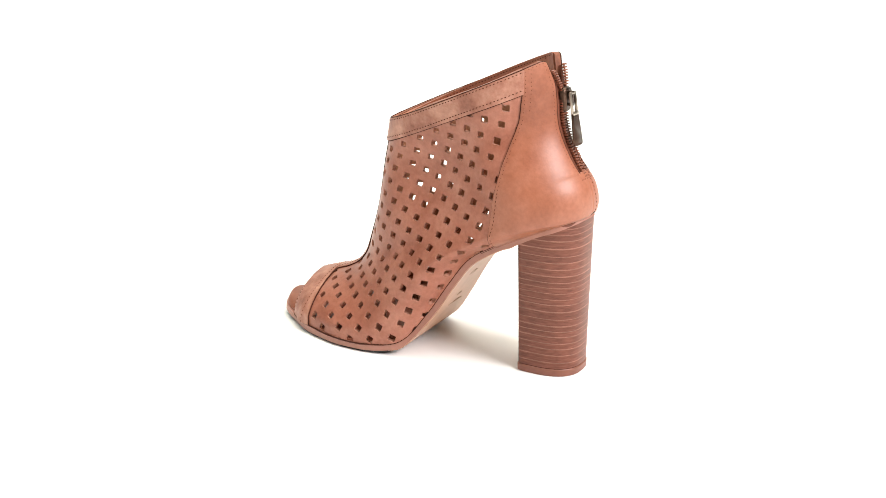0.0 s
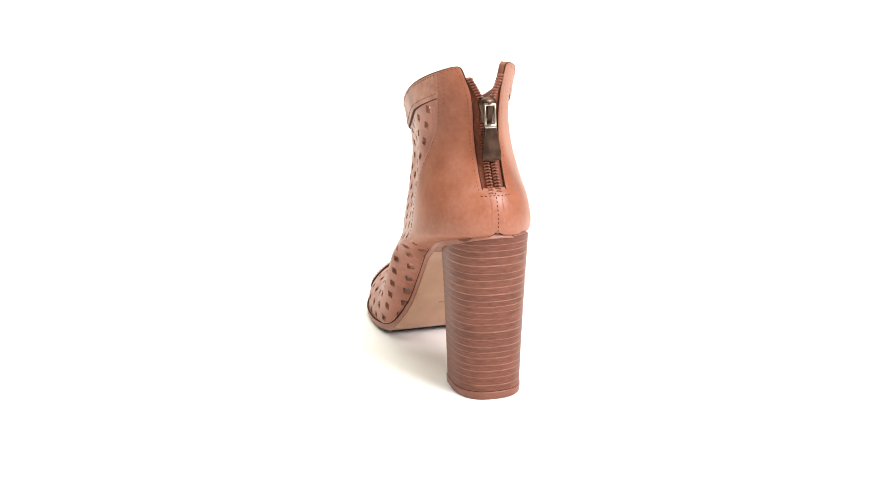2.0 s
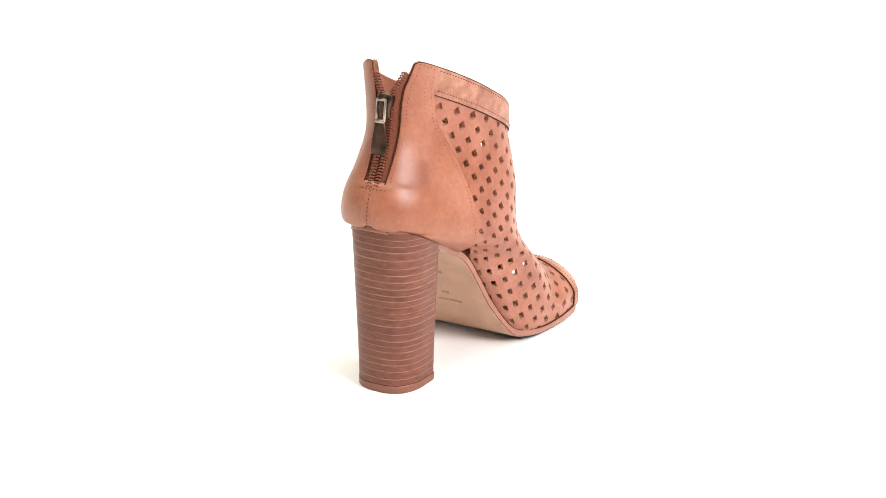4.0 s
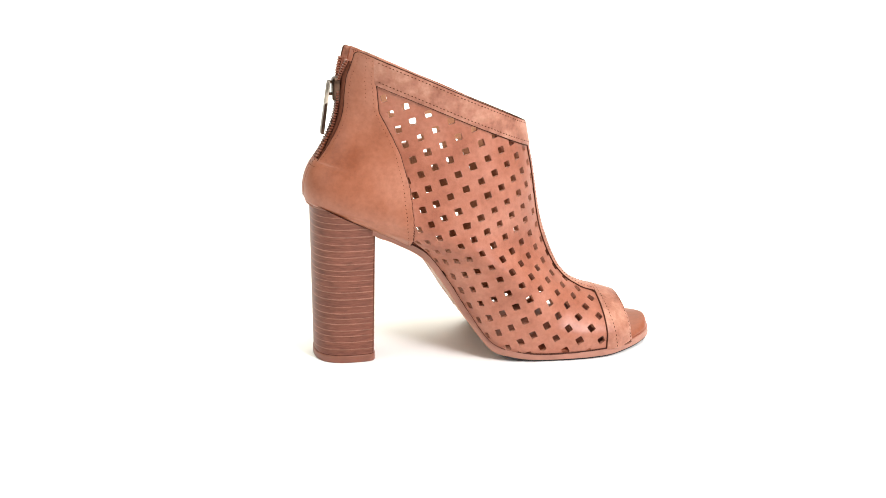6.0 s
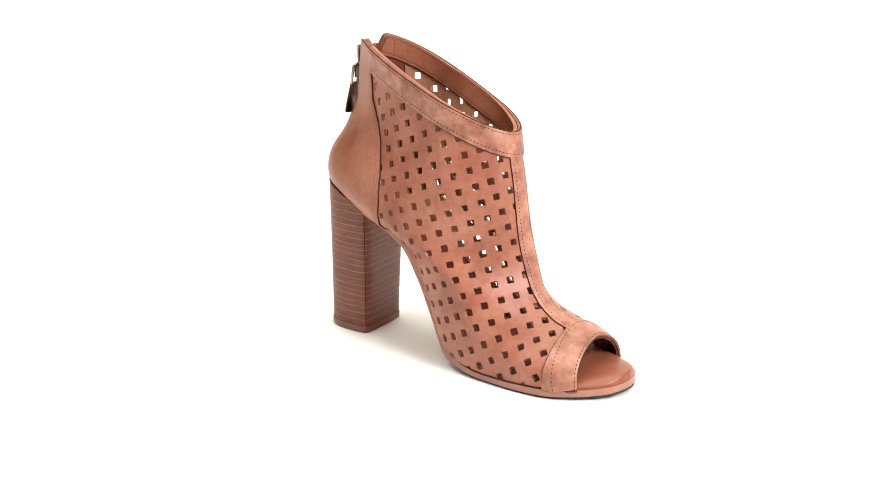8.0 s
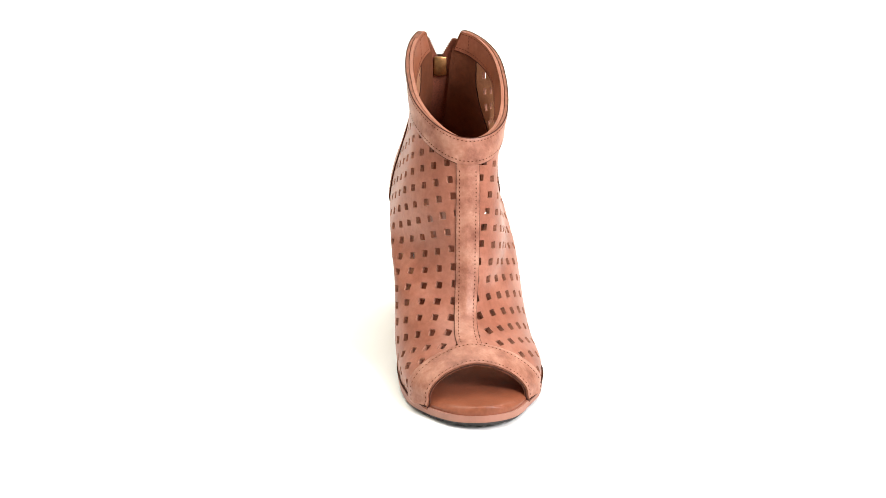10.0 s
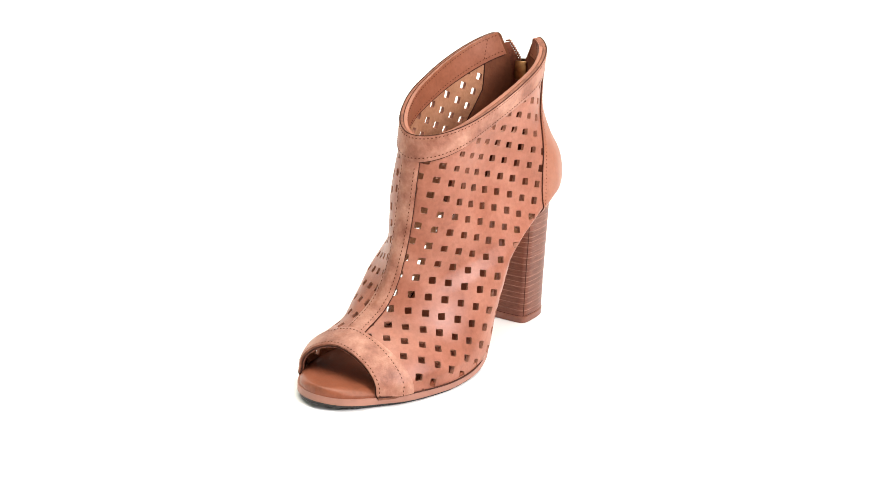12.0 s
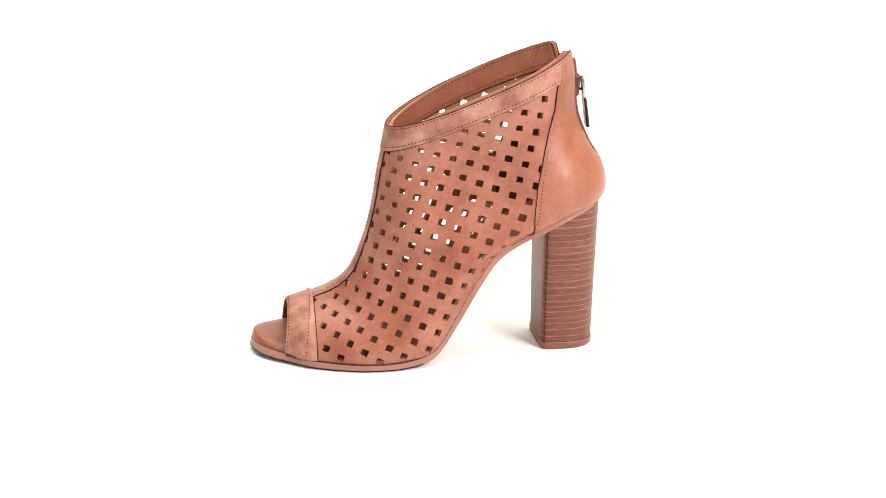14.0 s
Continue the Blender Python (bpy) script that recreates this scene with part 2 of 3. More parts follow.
def sheet(name, P, N, off, thick, mats, parent, label=""):
    """A leather piece over a grid of points: outer face, inner face and rounded rim."""
    n, m = P.shape[:2]
    lift = np.full((n, m, 1), off)
    lift[0, :], lift[-1, :], lift[:, 0], lift[:, -1] = (off - 0.35,) * 4
    outer = (P + N * lift).reshape(-1, 3)
    inner = (P + N * (off - thick)).reshape(-1, 3)
    k = n * m
    faces, index = [], []
    for i in range(n - 1):
        for j in range(m - 1):
            a = i * m + j
            f = (a, a + 1, a + m + 1, a + m)
            faces.append(f)
            index.append(0)
            faces.append(tuple(k + q for q in reversed(f)))
            index.append(1 if len(mats) > 1 else 0)
    ring = [j for j in range(m)] + [i * m + m - 1 for i in range(1, n)] + [(n - 1) * m + j for j in range(m - 2, -1, -1)] + [i * m for i in range(n - 2, 0, -1)]
    for a, b in zip(ring, ring[1:] + ring[:1]):
        faces.append((b, a, k + a, k + b))
        index.append(len(mats) - 1)
    me_verts = np.concatenate([outer, inner]) * MM
    ob = mesh_object(name, me_verts, faces, mats, parent, label, index, 60)
    bm = bmesh.new()
    bm.from_mesh(ob.data)
    bmesh.ops.remove_doubles(bm, verts=bm.verts[:], dist=2e-5)
    bmesh.ops.recalc_face_normals(bm, faces=bm.faces[:])
    bm.to_mesh(ob.data)
    bm.free()
    return ob


def stitches(name, P, N, pitch, parent, long=1.55, wide=0.68, off=0.15):
    """A row of separate sewn stitches along a line of points."""
    d = np.concatenate([[0], np.cumsum(np.linalg.norm(np.diff(P, axis=0), axis=1))])
    verts, faces = [], []
    for t in np.arange(pitch / 2, d[-1], pitch):
        p = np.array([np.interp(t, d, P[:, k]) for k in range(3)])
        q = np.array([np.interp(min(t + 0.5, d[-1]), d, P[:, k]) for k in range(3)])
        r = np.array([np.interp(max(t - 0.5, 0), d, P[:, k]) for k in range(3)])
        nn = np.array([np.interp(t, d, N[:, k]) for k in range(3)])
        nn /= np.linalg.norm(nn) + 1e-9
        along = (q - r) / (np.linalg.norm(q - r) + 1e-9)
        across = np.cross(nn, along)
        c = p + nn * off
        b = len(verts)
        verts += [c - along * long / 2, c + along * long / 2]
        verts += [c + across * wide / 2, c + nn * wide * 0.35, c - across * wide / 2, c - nn * wide * 0.4]
        for k in range(4):
            faces += [(b, b + 2 + (k + 1) % 4, b + 2 + k), (b + 1, b + 2 + k, b + 2 + (k + 1) % 4)]
    return mesh_object(name, np.array(verts) * MM, faces, [THREAD], parent)


def edge_line(P, N, off, radius, parent, mat=None, name="edge"):
    """A thin rounded line laid along an edge; EDGE also colours in the seam's shade."""
    P, N = np.asarray(P, float), np.asarray(N, float)
    T = np.gradient(P, axis=0)
    T /= np.linalg.norm(T, axis=1, keepdims=True) + 1e-9
    A = np.cross(N, T)
    verts, faces = [], []
    for p_, n_, a_ in zip(P, N, A):
        for k in range(6):
            c, q = math.cos(k * math.pi / 3), math.sin(k * math.pi / 3)
            verts.append(p_ + n_ * (off + radius * c) + a_ * radius * q)
    for i in range(len(P) - 1):
        for k in range(6):
            a, b = i * 6 + k, i * 6 + (k + 1) % 6
            faces.append((a, b, b + 6, a + 6))
    faces += [tuple(range(5, -1, -1)), tuple(len(verts) - 6 + k for k in range(6))]
    return mesh_object(name, np.array(verts) * MM, faces, [mat or EDGE], parent)


SEAM_Z = [71, 92, 110, 128, 140, 152, 168, 195]
SEAM_X = {1: [-41, -42, -43.5, -47, -50, -53.5, -55, -55.5], -1: [-32, -32.5, -34, -38, -43, -49, -50.5, -51]}


def seam_u(s, side):
    """Where section s crosses the front seam of the heel counter."""
    u = np.linspace(0.4, 1, 400)
    p = form(s, u, side)
    inside = p[:, 0] < np.interp(p[:, 2], SEAM_Z, SEAM_X[side])
    return float(u[np.argmax(inside)]) if inside.any() else 1.0


def zip_gap(z):
    return np.interp(z, [121.9, 122, 146, 164, 174, 181, 187, 192], [0, 6.4, 6.6, 7.0, 8.2, 10.5, 12.5, 15.5])


def back_u(s, gap, side):
    """Where section s comes to that distance from the back's middle."""
    u = np.linspace(0.6, 1, 600)
    p = form(s, u, side)
    d = np.abs(p[:, 1] - p[-1, 1])
    inside = d <= gap + 1e-6
    return float(u[np.argmax(inside)]) if inside.any() else 1.0


def section_at_back(z):
    s = np.linspace(0, 6, 1200)
    return float(np.interp(-z, -smooth_curve(BZ, s), s))


def seam_line(side, s_values):
    us = [seam_u(s, side) for s in s_values]
    return form(s_values, np.array(us), side), form_normal(s_values, np.array(us), side)


BOOT = new("ankle_boot")
tagged(BOOT, "tan perforated leather peep-toe ankle boot with high block heel", "boot")


# ---- perforated leather, laid out flat, punched and wrapped over the form ----
def flatten(side):
    """Unrolls one side of the upper into the plane, as nearly without stretch as it goes."""
    ns, nv = 46, 26
    ss = np.linspace(0.55, 15.5, ns)
    S_, U_ = np.zeros((ns, nv)), np.zeros((ns, nv))
    for i, s in enumerate(ss):
        u = np.linspace(0, 1, 300)
        p = form(s, u, side)
        arc = np.concatenate([[0], np.cumsum(np.linalg.norm(np.diff(p, axis=0), axis=1))])
        end_u = seam_u(s, side)
        end = np.interp(end_u, u, arc)
        if end_u < 1:
            end = min(end + 4.0, arc[-1])
        start = 4.2
        S_[i] = s
        U_[i] = np.interp(np.linspace(start, end, nv), arc, u)
    P = form(S_, U_, side).reshape(-1, 3)
    tris = []
    for i in range(ns - 1):
        for j in range(nv - 1):
            a = i * nv + j
            tris += [(a, a + 1, a + nv + 1), (a, a + nv + 1, a + nv)]
    tris = np.array(tris)
    # local flat triangles and cotangent weights
    e1, e2 = P[tris[:, 1]] - P[tris[:, 0]], P[tris[:, 2]] - P[tris[:, 0]]
    l1 = np.linalg.norm(e1, axis=1) + 1e-9
    x2 = (e1 * e2).sum(1) / l1
    y2 = np.sqrt(np.maximum((e2 ** 2).sum(1) - x2 ** 2, 1e-6))
    L = np.zeros((len(tris), 3, 2))
    L[:, 1, 0], L[:, 2, 0], L[:, 2, 1] = l1, x2, y2
    flat = P[:, [0, 2]].copy()
    sign = np.sign(np.median((flat[tris[:, 1]] - flat[tris[:, 0]])[:, 0] * (flat[tris[:, 2]] - flat[tris[:, 0]])[:, 1]
                             - (flat[tris[:, 1]] - flat[tris[:, 0]])[:, 1] * (flat[tris[:, 2]] - flat[tris[:, 0]])[:, 0]))
    L[:, :, 1] *= sign
    nvert = len(P)
    A = np.zeros((nvert, nvert))
    cots = []
    for k in range(3):
        i, j, o = tris[:, k], tris[:, (k + 1) % 3], tris[:, (k + 2) % 3]
        a, b = L[:, k] - L[:, (k + 2) % 3], L[:, (k + 1) % 3] - L[:, (k + 2) % 3]
        cot = np.clip((a * b).sum(1) / np.maximum(np.abs(a[:, 0] * b[:, 1] - a[:, 1] * b[:, 0]), 1e-6), 0.02, 6)
        cots.append(cot)
        np.add.at(A, (i, j), -cot)
        np.add.at(A, (j, i), -cot)
        np.add.at(A, (i, i), cot)
        np.add.at(A, (j, j), cot)
    A[0, 0] += 1.0
    inv = np.linalg.inv(A)
    for _ in range(60):
        C = np.zeros((len(tris), 2, 2))
        for k in range(3):
            d3 = L[:, k] - L[:, (k + 1) % 3]
            d2 = flat[tris[:, k]] - flat[tris[:, (k + 1) % 3]]
            C += cots[k][:, None, None] * d2[:, :, None] * d3[:, None, :]
        ang = np.arctan2(C[:, 1, 0] - C[:, 0, 1], C[:, 0, 0] + C[:, 1, 1])
        R = np.stack([np.stack([np.cos(ang), -np.sin(ang)], -1), np.stack([np.sin(ang), np.cos(ang)], -1)], 1)
        rhs = np.zeros((nvert, 2))
        for k in range(3):
            i, j = tris[:, k], tris[:, (k + 1) % 3]
            d = cots[k][:, None] * np.einsum("tij,tj->ti", R, L[:, k] - L[:, (k + 1) % 3])
            np.add.at(rhs, i, d)
            np.add.at(rhs, j, -d)
        rhs[0] += flat[0]
        flat = inv @ rhs
    return flat, tris, P, S_.reshape(-1), U_.reshape(-1)


def locate(points, plane, tris):
    """For each point the triangle of the plane that holds it, and the weights there; -1 where none does."""
    a, b, c = plane[tris[:, 0]], plane[tris[:, 1]], plane[tris[:, 2]]
    det = (b[:, 0] - a[:, 0]) * (c[:, 1] - a[:, 1]) - (b[:, 1] - a[:, 1]) * (c[:, 0] - a[:, 0])
    det = np.where(np.abs(det) < 1e-9, 1e-9, det)
    which, weight = np.full(len(points), -1), np.zeros((len(points), 3))
    for k, (x, y) in enumerate(points):
        w1 = ((x - a[:, 0]) * (c[:, 1] - a[:, 1]) - (y - a[:, 1]) * (c[:, 0] - a[:, 0])) / det
        w2 = ((b[:, 0] - a[:, 0]) * (y - a[:, 1]) - (b[:, 1] - a[:, 1]) * (x - a[:, 0])) / det
        low = np.minimum(np.minimum(w1, w2), 1 - w1 - w2)
        t = int(np.argmax(low))
        if low[t] > -1e-3:
            which[k], weight[k] = t, (1 - w1[t] - w2[t], w1[t], w2[t])
    return which, weight


HOLE = 0.42  # the hole's side as a share of the pitch
# the punched grid in the flat leather: origin, two steps and the slight stretch of each (millimetres)
GRID = {-1: [(14.3375, 81.1829), (9.0707, 4.5156), (4.773, -8.6256), (0.0171, 0.0891), (-0.0341, 0.0429), (0.0433, 0.0048), (-0.0321, -0.0187), (-0.0018, 0.007), (-0.0008, 0.0097), (0.0001, -0.0019)],
        1: [(9.2401, 74.5862), (9.2912, 3.79), (4.8434, -8.7702), (-0.0316, -0.0353), (-0.0203, 0.148), (0.0573, -0.0217), (0.0053, 0.0139), (0.0026, 0.0002), (-0.0002, -0.0027), (-0.0048, -0.0014)]}


def perforated_panel(side):
    flat, tris, P, S_, U_ = flatten(side)
    grid = np.array(GRID[side])
    to_flat = lambda i, j: np.array((1, i, j, i * i, i * j, j * j, i ** 3, i * i * j, i * j * j, j ** 3)) @ grid
    turn = radians(9)
    ring_o, ring_h, ring_m = [], [], []
    for k in range(16):
        q, f = divmod(k, 4)
        c0 = np.array([(0.5, -0.5), (0.5, 0.5), (-0.5, 0.5), (-0.5, -0.5)][q])
        c1 = np.array([(0.5, 0.5), (-0.5, 0.5), (-0.5, -0.5), (0.5, -0.5)][q])
        o = c0 + (c1 - c0) * f / 4
        h = o * HOLE * (0.94 if f == 0 else 1.0)
        h = np.array([h[0] * math.cos(turn) - h[1] * math.sin(turn), h[0] * math.sin(turn) + h[1] * math.cos(turn)])
        ring_o.append(o)
        ring_h.append(h)
        ring_m.append(0.5 * o + 0.5 * h)
    keys, pts, faces = {}, [], []

    def vert(p):
        key = (round(p[0], 2), round(p[1], 2))
        if key not in keys:
            keys[key] = len(pts)
            pts.append(p)
        return keys[key]

    lo, hi = flat.min(0) - 6, flat.max(0) + 6
    rng = random.Random(5 + side)
    for i in range(-6, 8):
        for j in range(-13, 13):
            c = to_flat(i, j)
            size = rng.uniform(0.94, 1.06)
            jit = np.array([rng.uniform(-0.025, 0.025), rng.uniform(-0.025, 0.025)])
            if (c < lo).any() or (c > hi).any():
                continue
            o = [vert(to_flat(i + q[0], j + q[1])) for q in ring_o]
            m = [vert(to_flat(i + q[0], j + q[1])) for q in ring_m]
            h = [vert(to_flat(i + q[0] * size + jit[0], j + q[1] * size + jit[1])) for q in ring_h]
            for k in range(16):
                l = (k + 1) % 16
                faces += [(o[k], o[l], m[l], m[k]), (m[k], m[l], h[l], h[k])]
    pts = np.array(pts)
    which, weight = locate(pts, flat, tris)
    inside = which >= 0
    su = np.zeros((len(pts), 2))
    su[inside, 0] = (S_[tris[which[inside]]] * weight[inside]).sum(1)
    su[inside, 1] = (U_[tris[which[inside]]] * weight[inside]).sum(1)
    # points just past the outline are drawn back to it
    ns, nv = 46, 26
    g = np.arange(ns * nv).reshape(ns, nv)
    border = []
    for line in (g[0], g[-1], g[:, 0], g[:, -1]):
        for a, b in zip(line[:-1], line[1:]):
            for f in np.linspace(0, 1, 5)[:-1]:
                border.append((*(flat[a] * (1 - f) + flat[b] * f), S_[a] * (1 - f) + S_[b] * f, U_[a] * (1 - f) + U_[b] * f))
    border = np.array(border)
    for k in np.where(~inside)[0]:
        d = ((border[:, :2] - pts[k]) ** 2).sum(1)
        b = int(np.argmin(d))
        su[k] = border[b, 2:]
    keep = [f for f in faces if sum(inside[list(f)]) >= 2]
    used = set(v for f in keep for v in f)
    p3 = form(su[:, 0], su[:, 1], side)
    n3 = form_normal(su[:, 0], su[:, 1], side)
    thick = 2.5
    n = len(pts)
    verts = np.concatenate([p3, p3 - n3 * thick]) * MM
    all_faces, index = [], []
    for f in keep:
        all_faces += [f, tuple(n + v for v in reversed(f))]
        index += [0, 1]
    edges = {}
    for f in keep:
        for a, b in zip(f, f[1:] + f[:1]):
            edges[(a, b)] = edges.get((a, b), 0) + 1
    for a, b in edges:
        if (b, a) not in edges:
            all_faces.append((b, a, n + a, n + b))
            index.append(2)
    ob = mesh_object("perforated_panel", verts, all_faces, [UPPER, FLESH, RIM], BOOT, "tan leather side panel punched with rows of square holes", index, 50)
    bm = bmesh.new()
    bm.from_mesh(ob.data)
    bmesh.ops.delete(bm, geom=[v for v in bm.verts if not v.link_faces], context="VERTS")
    bmesh.ops.recalc_face_normals(bm, faces=bm.faces[:])
    bm.to_mesh(ob.data)
    bm.free()
    return ob


perforated_panel(-1)
perforated_panel(1)


# ---- heel counters, collar, strips and bands ----
def heel_counter(side):
    top = section_at_back(122.0)
    rows = np.concatenate([np.concatenate([np.linspace(0.0, 0.26, 9), np.linspace(0.3, top - 0.002, 25)]), np.linspace(top + 0.002, 8.0, 40), np.linspace(8.05, 8.5, 5)])
    Sg, Ug = [], []
    for s in rows:
        a = seam_u(s, side)
        corner = 3.2 * (1 - math.sqrt(max(0.0, 1 - (1 - s / 0.26) ** 2))) if s < 0.26 else 0.0
        b = back_u(s, float(zip_gap(float(smooth_curve(BZ, s)))) + corner, side) if s < top else 1.0
        Sg.append(np.full(26, s))
        Ug.append(np.linspace(min(a, b), b, 26))
    Sg, Ug = np.array(Sg), np.array(Ug)
    P, N = form(Sg, Ug, side), form_normal(Sg, Ug, side)
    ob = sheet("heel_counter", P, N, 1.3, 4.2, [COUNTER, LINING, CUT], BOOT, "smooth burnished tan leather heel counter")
    edge_line(P[:, 0], N[:, 0], 0.35, 0.42, ob)
    edge_line(P[14:, 0], -N[14:, 0], 2.75, 0.35, ob)
    edge_line(P[0, :], N[0, :], 0.85, 0.34, ob)
    edge_line(P[46:, -1] + np.array([0, 0, 0.2]), N[46:, -1], 0.9, 0.5, ob)
    edge_line(P[:34, -1], N[:34, -1], 0.85, 0.34, ob)
    line = np.linspace(0.1, 8.3, 120)
    for inset, line in ((1.0, line), (3.0, np.linspace(0.1, 1.5, 30))):
        us = np.array([min(seam_u(s, side) + inset / 75, 1) for s in line])
        stitches("stitching", form(line, us, side), form_normal(line, us, side), 2.3, ob, off=1.2)
    line = np.linspace(0.25, top, 60)
    us = np.array([back_u(s, float(zip_gap(float(smooth_curve(BZ, s)))) + 2.0, side) for s in line])
    stitches("stitching", form(line, us, side), form_normal(line, us, side), 2.2, ob, off=1.2)
    a, b = seam_u(0.14, side) + 0.02, back_u(0.14, 14, side)
    us = np.linspace(a, b, 30)
    stitches("stitching", form(0.14, us, side), form_normal(np.full(30, 0.14), us, side), 2.2, ob, off=1.2)
    return ob


heel_counter(1)
heel_counter(-1)


def band_over(name, s0, s1, v_limits, off, thick, mats, label, rows=10, cols=120):
    ss = np.linspace(s0, s1, rows)
    P, N = [], []
    for s in ss:
        lo, hi = v_limits(s)
        p, n = form_v(s, np.linspace(lo, hi, cols))
        P.append(p)
        N.append(n)
    return sheet(name, np.array(P), np.array(N), off, thick, mats, BOOT, label)


collar_limits = lambda s: (-(seam_u(s, -1) + 0.012), seam_u(s, 1) + 0.012)
collar = band_over("collar", 0.0, 1.0, collar_limits, 1.5, 2.4, [TRIM, LINING, CUT], "stitched tan leather collar band")
for s, off, r in ((0.0, 1.0, 0.34), (1.0, 0.35, 0.55)):
    lo, hi = collar_limits(s)
    P, N = form_v(s, np.linspace(lo + 0.006, hi - 0.006, 160))
    edge_line(P, N, off, r, collar)
for s in (0.17, 0.86):
    lo, hi = collar_limits(s)
    P, N = form_v(s, np.linspace(lo + 0.02, hi - 0.02, 200))
    stitches("stitching", P, N, 2.2, collar, off=1.55)


def facing_end(s, side):
    return back_u(s, float(zip_gap(float(smooth_curve(BZ, s)))) + 1.2, side)


facing = band_over("collar_lining", 0.02, 0.98, lambda s: (-facing_end(s, -1), facing_end(s, 1)), -1.0, 2.4, [FACING], "smooth brown leather inner facing")
for s in (0.2, 0.86):
    P, N = form_v(s, np.linspace(-facing_end(s, -1) + 0.01, facing_end(s, 1) - 0.01, 240))
    stitches("stitching", P, -N, 2.4, facing, off=3.5, wide=0.6)
for side in (1, -1):
    line = np.linspace(0.2, 0.9, 12)
    us = np.array([back_u(s, 18.5, side) for s in line])
    stitches("stitching", form(line, us, side), -form_normal(line, us, side), 2.2, facing, off=3.5, wide=0.6)
P, N = form_v(0.98, np.linspace(-facing_end(0.98, -1) + 0.01, facing_end(0.98, 1) - 0.01, 160))
edge_line(P, -N, 3.0, 0.5, facing)


def front_strip():
    rows = np.linspace(0.9, 15.2, 90)
    P, N = [], []
    for s in rows:
        u = np.linspace(0, 0.5, 200)
        v = []
        for side in (-1, 1):
            p = form(s, u, side)
            arc = np.concatenate([[0], np.cumsum(np.linalg.norm(np.diff(p, axis=0), axis=1))])
            v.append(side * np.interp(6.6, arc, u))
        p, n = form_v(s, np.linspace(v[0], v[1], 15))
        P.append(p)
        N.append(n)
    P, N = np.array(P), np.array(N)
    ob = sheet("front_strip", P, N, 1.1, 2.2, [TRIM, LINING, CUT], BOOT, "narrow tan leather strip down the instep")
    for k in (0, -1):
        edge_line(P[:, k], N[:, k], 0.3, 0.45, ob)
    for k in (2, 12):
        stitches("stitching", P[2:-1, k], N[2:-1, k], 2.3, ob, off=1.15)
    return ob


front_strip()
toe_band = band_over("toe_band", 14.75, 17.0, lambda s: (-1, 1), 1.5, 3.0, [TRIM, LINING, CUT], "tan leather band edging the open toe", rows=12, cols=90)
for s, off, r in ((14.75, 0.3, 0.42), (17.0, -0.4, 0.5)):
    P, N = form_v(s, np.linspace(-0.99, 0.99, 120))
    edge_line(P, N, off, r, toe_band)
for s in (15.1, 16.72):
    P, N = form_v(s, np.linspace(-0.97, 0.97, 160))
    stitches("stitching", P, N, 2.3, toe_band, off=1.55)


def back_strip():
    rows = np.linspace(section_at_back(123.5), section_at_back(99.5), 16)
    P, N = [], []
    for s in rows:
        half = 4.2 if smooth_curve(BZ, s) < 118 else 9.0
        p, n = form_v(s, np.array([1.0]))
        row = []
        for dy in np.linspace(-half, half, 11):
            u = back_u(s, abs(dy), 1 if dy >= 0 else -1)
            row.append(form(s, u, 1 if dy >= 0 else -1))
        P.append(np.array(row))
        c = np.array([-1.0, 0, 0.12])
        N.append(np.tile(c / np.linalg.norm(c), (11, 1)))
    P, N = np.array(P), np.array(N)
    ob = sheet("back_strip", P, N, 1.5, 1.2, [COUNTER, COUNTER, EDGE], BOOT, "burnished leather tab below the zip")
    stitches("stitching", P[1:-1, 5], N[1:-1, 5], 2.3, ob, off=1.6)
    stitches("stitching", P[2, :], N[2, :], 2.3, ob, off=1.6)
    return ob


back_strip()

# ---- zip ----
def back_point(z, dy):
    s = section_at_back(z)
    side = 1 if dy >= 0 else -1
    return form(s, back_u(s, abs(dy), side), side)


ZIP = new("zip")
ZIP.parent = BOOT
tagged(ZIP, label="brown back zip left open at the top")
SPLIT = 167.0


def zip_edge(z):
    """Half the distance between the two rows of teeth."""
    return np.interp(z, [0, SPLIT, 174, 182], [0.9, 0.9, 4.2, 8.2])


for side in (1, -1):
    P, N = [], []
    zs = np.linspace(119.5, 181.5, 40)
    for z in zs:
        ys = np.linspace((zip_edge(z) - (1.3 if z < SPLIT else 0.0)) * side, (max(float(zip_gap(z)), 6.0) + 2.5) * side, 6)
        P.append([back_point(z, y) for y in ys])
        N.append([(-0.98, 0, 0.2)] * 6)
    sheet("tape", np.array(P), np.array(N), -0.3, 0.7, [TAPE], ZIP, "rust-brown woven zip tape")
    bm = bmesh.new()
    for k, z in enumerate(np.arange(121, 182, 1.5)):
        p = back_point(z + (0.75 if side < 0 else 0), zip_edge(z) * side)
        for dy, tilt in ((0.35, 24), (2.15, -14)):
            box_into(bm, pose(*((p + np.array([-0.7, side * dy, 0])) * MM), side * tilt, 0, 0), 1.8 * MM, 1.9 * MM, 0.95 * MM, 0.3 * MM)
    part("teeth", bm, TEETH, ZIP, "rust-brown zip teeth", smooth=False)

